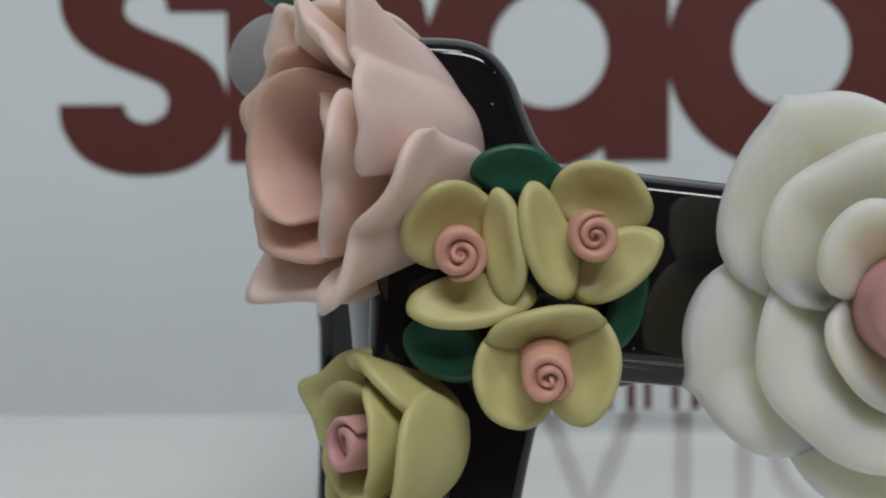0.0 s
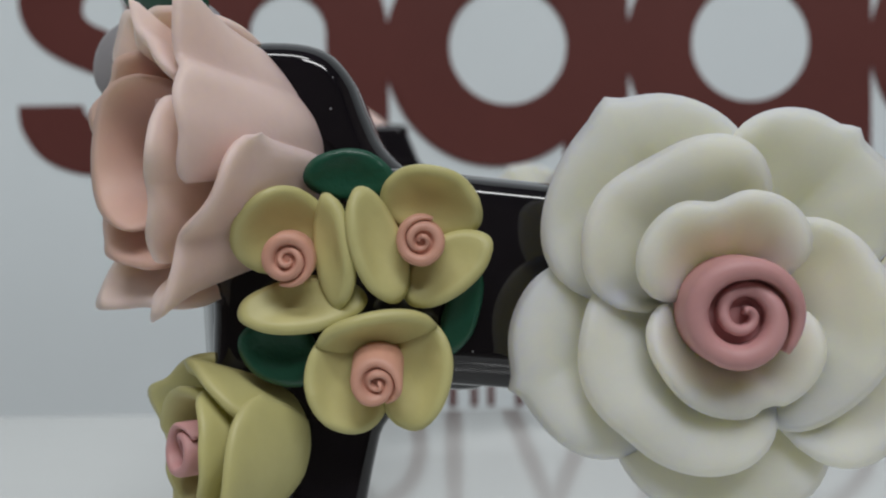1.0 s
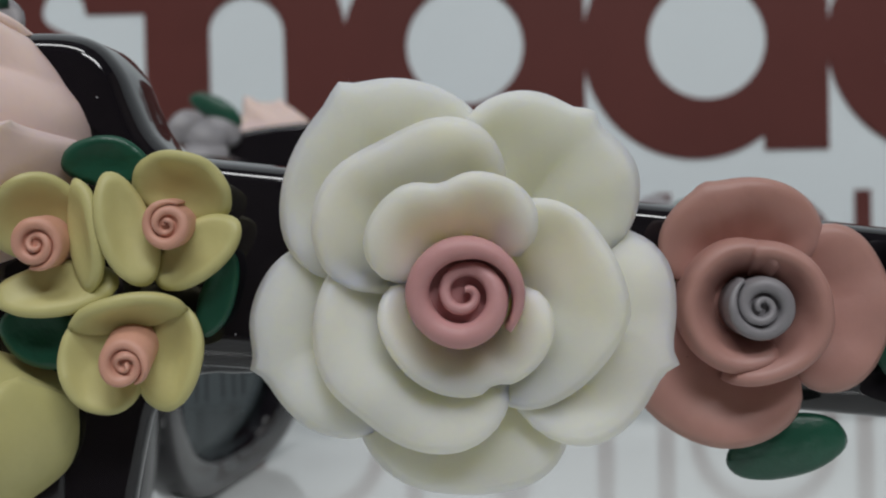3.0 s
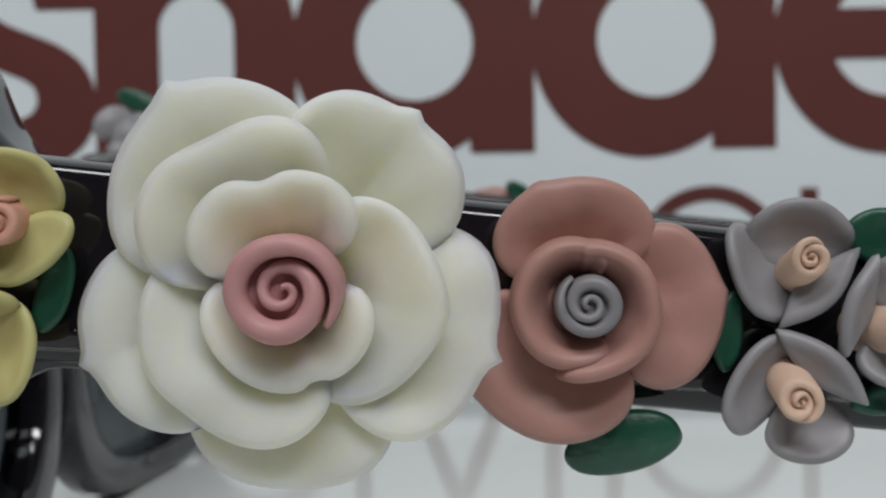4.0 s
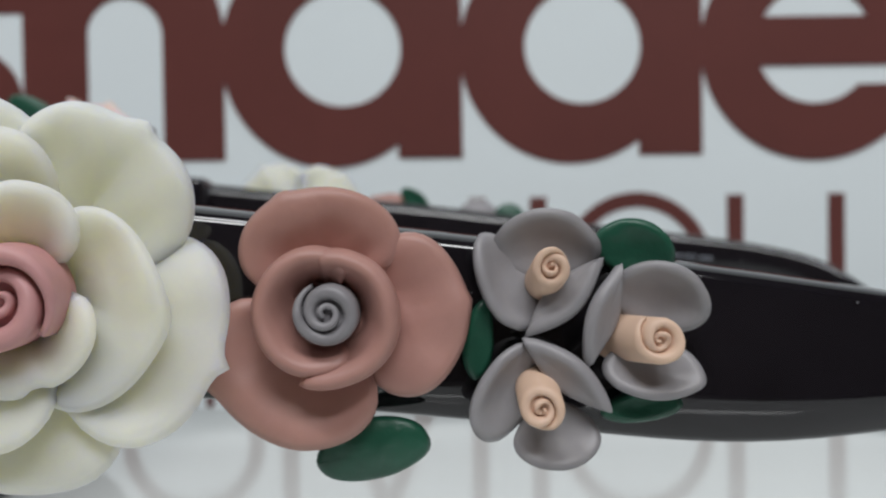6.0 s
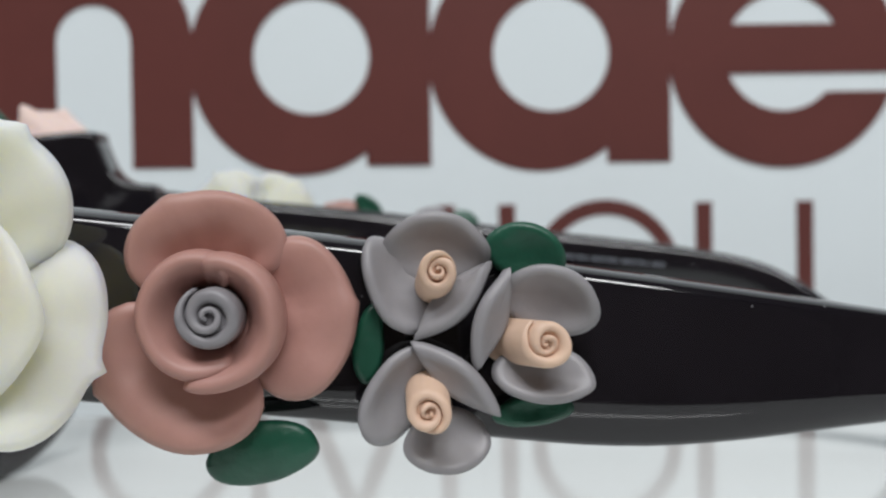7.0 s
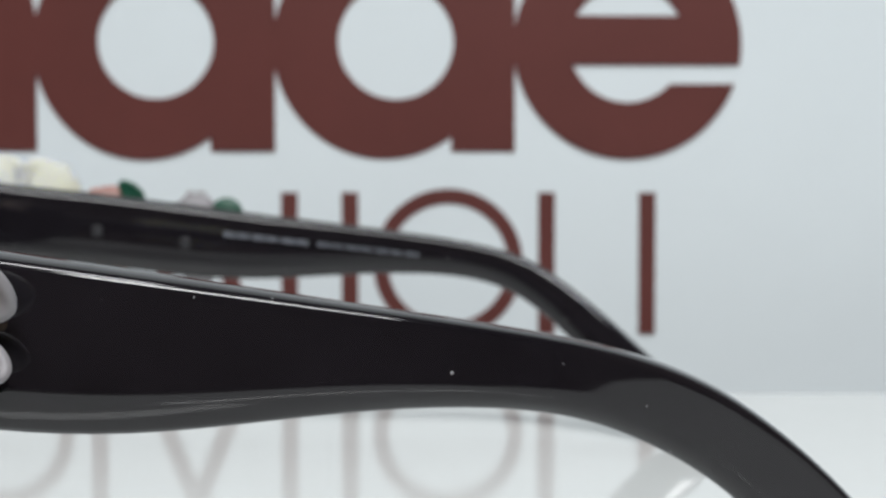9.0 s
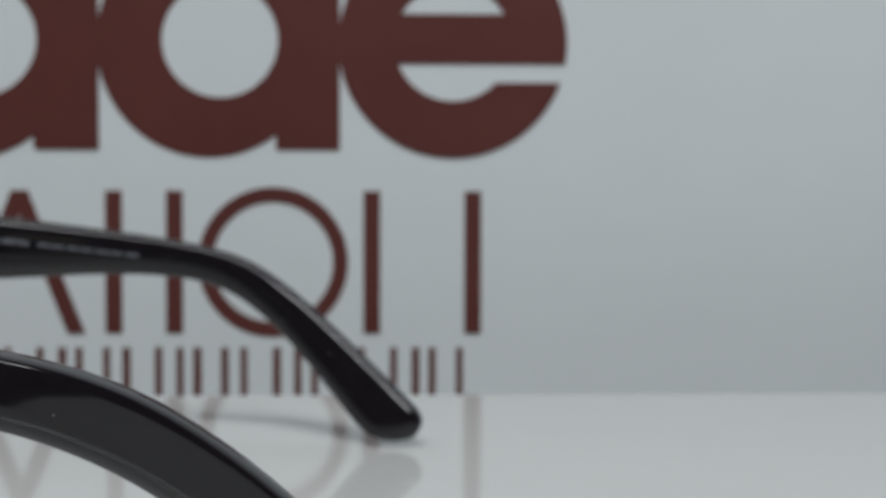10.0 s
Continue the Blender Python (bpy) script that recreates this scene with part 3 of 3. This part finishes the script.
def grey_cluster(m, parent, label):
    a = small_flower("grey_flower", m, (-60, 74), ((-51, 160, 34, 92, 66, -4, 24, 0, 0.4, 24), (-130, 86, 42, 52, 92, 26, 0, 34, 0.4, 24), (-24, 60, 76, 34, 94, -48, 4, -34, 0.15, 26, 0, 0.72)), CREAM, GREY, parent, 33, (0.1, 0.34), 20)
    b = small_flower("grey_flower", m, (62, -12), ((142, 66, 40, 86, 66, -16, 26, 0, 0.4, 24), (36, 30, 80, 34, 92, -20, 0, 42, 0.15, 26, 0, 0.72), (124, -74, 42, 88, 52, -8, -26, 0, 0.4, 24)), CREAM, GREY, parent, 41, (0.54, 0.02), 110)
    c = small_flower("grey_flower", m, (-76, -78), ((-138, -94, 42, 54, 92, -26, 0, 30, 0.45, 24), (-22, -66, 78, 36, 98, 51, -4, -36, 0.15, 26, 0, 0.6), (-42, -182, 36, 74, 58, 4, -22, 0, 0.35, 24)), CREAM, GREY, parent, 38, (0.04, -0.34), 240)
    for o in (a, b, c):
        tagged(o, label)
    for spec in ((104, 140, 22, 72, 52, -20, 10, 0, 0.2, 22), (-170, -8, 40, 26, 68, -8, 0, 10, 0.2, 22), (106, -132, 24, 70, 28, 5, 0, 0, 0.2, 22)):
        part("leaf", dish(m, *spec), GREEN, a, "dark green clay leaf")
    return a


def yellow_cluster(m, parent, label):
    a = small_flower("yellow_flower", m, (-116, 78), ((-138, 134, 40, 90, 80, 12, 24, 12, 0.35, 26), (-30, 88, 74, 44, 104, 6, 0, -40, 0.3, 28), (-92, -14, 54, 114, 54, 6, -30, 0, 0.35, 28)), PEACH, LEMON, parent, 47, (0.04, -0.04), 250)
    b = small_flower("yellow_flower", m, (116, 108), ((140, 180, 40, 92, 70, -14, 26, 0, 0.4, 26), (34, 94, 78, 52, 108, 18, 0, 34, 0.35, 28), (164, 50, 50, 92, 54, 36, -22, 0, 0.35, 28)), PEACH, LEMON, parent, 43, (0.02, -0.04), 60)
    c = small_flower("yellow_flower", m, (38, -92), ((34, -46, 74, 108, 50, 10, 54, 0, 0.3, 28), (-28, -150, 40, 76, 92, 18, 0, 22, 0.4, 26), (116, -140, 40, 64, 98, -16, 0, -22, 0.4, 26)), PEACH, LEMON, parent, 45, (0.0, -0.42), -70)
    for o in (a, b, c):
        tagged(o, label)
    for spec in ((-10, 222, 14, 82, 48, -4, 12, 0, 0.2, 24), (-138, -92, 12, 76, 62, -30, 0, 0, 0.2, 24), (188, -26, 12, 32, 82, -20, 0, 8, 0.2, 22)):
        part("leaf", dish(m, *spec), GREEN, a, "dark green clay leaf")
    return a


def blush_rose(m, label):
    """A large cup-shaped rose with folded, pointed petals, seen mostly on its flank."""
    core = part("blush_rose", dish(m, 0, 0, 60, 150, 150, 0, 0, 0, 0.4, 40), BLUSH_DEEP_SHADED, glasses, label)
    # each row: middle angle, half width, lip radius, lip height, roll, tip, where the tip is, fold, lift, drop
    for a, half, r1, z1, roll, tip, at, fold, lift, drop in ((34, 50, 230, 290, 24, 60, 0.6, -26, -26, 0.2), (-46, 54, 240, 272, 28, 62, -0.28, -20, -8, 0.55), (-122, 44, 268, 262, 22, 64, -0.1, 14, 0, 0.45), (116, 46, 240, 266, 28, 50, 0.1, 16, 0, 0.45), (186, 48, 250, 262, 20, 16, 0.2, 10, 0, 0.4)):
        part("petal", cup_petal(m, a, half, 60, r1, -40, z1, roll, 36, tip, at, 0.40, 30, drop, fold, lift), BLUSH, core)
    # the two back petals and inner wraps carry the cup's shade in their deeper pink
    for a, half, r1, z1, roll, tip, at, fold, lift, clay in ((-26, 54, 186, 326, 30, 20, 0.4, -14, 34, BLUSH), (78, 44, 190, 312, 28, 36, 0.2, 14, -20, BLUSH), (150, 48, 190, 296, 14, 14, 0.2, 8, 0, BLUSH_DEEP_SHADED), (226, 48, 200, 286, 14, 16, -0.2, 8, 0, BLUSH_DEEP_SHADED)):
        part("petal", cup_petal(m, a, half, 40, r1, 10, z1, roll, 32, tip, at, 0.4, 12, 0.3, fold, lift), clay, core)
    part("petal", cup_petal(m, 176, 84, 40, 142, 30, 316, 4, 26, 0, 0, 0.45, 8, 0.25), BLUSH_DEEP_SHADED, core)
    part("petal", cup_petal(m, 20, 70, 40, 92, 30, 270, 4, 24, 0, 0, 0.5, 8, 0.25), BLUSH_DEEP_SHADED, core)
    return core


def lemon_rose(m, label):
    core = part("yellow_rose", bud(m, 0, 0, 70, 200, 50, 30), BUD, glasses, label)
    for a, half, r1, z1, roll, tip, at, lift in ((-22, 62, 158, 196, 14, 10, 0.0, -14), (66, 46, 136, 184, 16, 14, 0.3, 10), (160, 52, 162, 164, 18, 50, 0.0, 0), (226, 54, 152, 160, 14, 16, 0.0, 0)):
        part("petal", cup_petal(m, a, half, 40, r1, -20, z1, roll, 32, tip, at, 0.42, 8, 0.58, 0.0, lift), LEMON, core)
    for a, half, r1, z1, lift in ((10, 70, 104, 206, -12), (120, 62, 98, 196, 10), (236, 66, 96, 190, 0)):
        part("petal", cup_petal(m, a, half, 36, r1, 10, z1, 10, 26, 0, 0, 0.5, 6, 0.35, 0.0, lift), LEMON, core)
    return core


def grey_back(m, label):
    """A grey flower seen on the backs of its petals, with a leaf."""
    core = part("grey_flower", dish(m, 0, 0, 30, 90, 80, 0, 0, 0, -0.5, 40), GREY, glasses, label)
    for spec in ((-80, 50, 20, 100, 75, 30, 20, 0, -0.4, 26), (70, 40, 10, 95, 80, -20, 15, 0, -0.4, 26), (-10, -70, 25, 110, 70, 0, -15, 0, -0.4, 26)):
        part("petal", dish(m, *spec), GREY, core)
    part("leaf", dish(m, 50, 130, 30, 130, 55, -32, 30, 0, -0.3, 24), GREEN, core, "dark green clay leaf")
    return core


NEAR, FAR = (0, -1, 0), (0, 1, 0)
yellow_cluster(facing((4.9, 76.3, 33.9), NEAR, 0.0000333), glasses, "pale yellow clay flower with a rolled peach centre")
white_rose(facing((26.2, 76.1, 33.15), NEAR, 0.0000328, 1), "large ivory white clay rose with a pink spiral centre")
dusty_rose(facing((43.9, 79.6, 31.7), NEAR, 0.0000352), "dusty pink clay rose with a grey spiral centre")
grey_cluster(facing((60.05, 82.1, 29.75), NEAR, 0.0000388, 1), glasses, "small grey clay flower with a cream rolled centre")
blush_rose(facing((-0.5, 82.6, 42.3), (-0.86, -0.50, 0.06), 0.0000345, 0), "large blush pink clay rose with folded petals")
lemon_rose(facing((-0.5, 79.6, 25.0), (-0.84, -0.54, -0.03), 0.0000342, 0), "pale yellow clay rose with a pink rolled centre")
grey_back(facing((-10.1, 92.0, 49.6), (-0.5, -0.82, 0.2), 0.0000345, 20), "small grey clay flower with a green leaf")
# the other side
yellow_cluster(facing((4.9, 210.5, 36.2), FAR, 0.0000325, 0, True), glasses, "pale yellow clay flower with a rolled peach centre")
white_rose(facing((27.5, 210.3, 34.4), FAR, 0.0000325, 0, True), "large ivory white clay rose with a pink spiral centre")
dusty_rose(facing((43.0, 210.1, 33.2), FAR, 0.0000345, 0, True), "dusty pink clay rose with a grey spiral centre", 130.0, 0.72)
grey_cluster(facing((59.5, 209.7, 32.2), FAR, 0.0000352, 0, True), glasses, "small grey clay flower with a cream rolled centre")
blush_rose(facing((0.0, 208.5, 47.2), (-0.86, 0.50, 0.08), 0.0000325, 0, True), "large blush pink clay rose with folded petals")
grey_back(facing((-14.0, 198.5, 50.0), (0.25, -0.85, 0.4), 0.0000345, 0), "small grey clay flower with a green leaf")
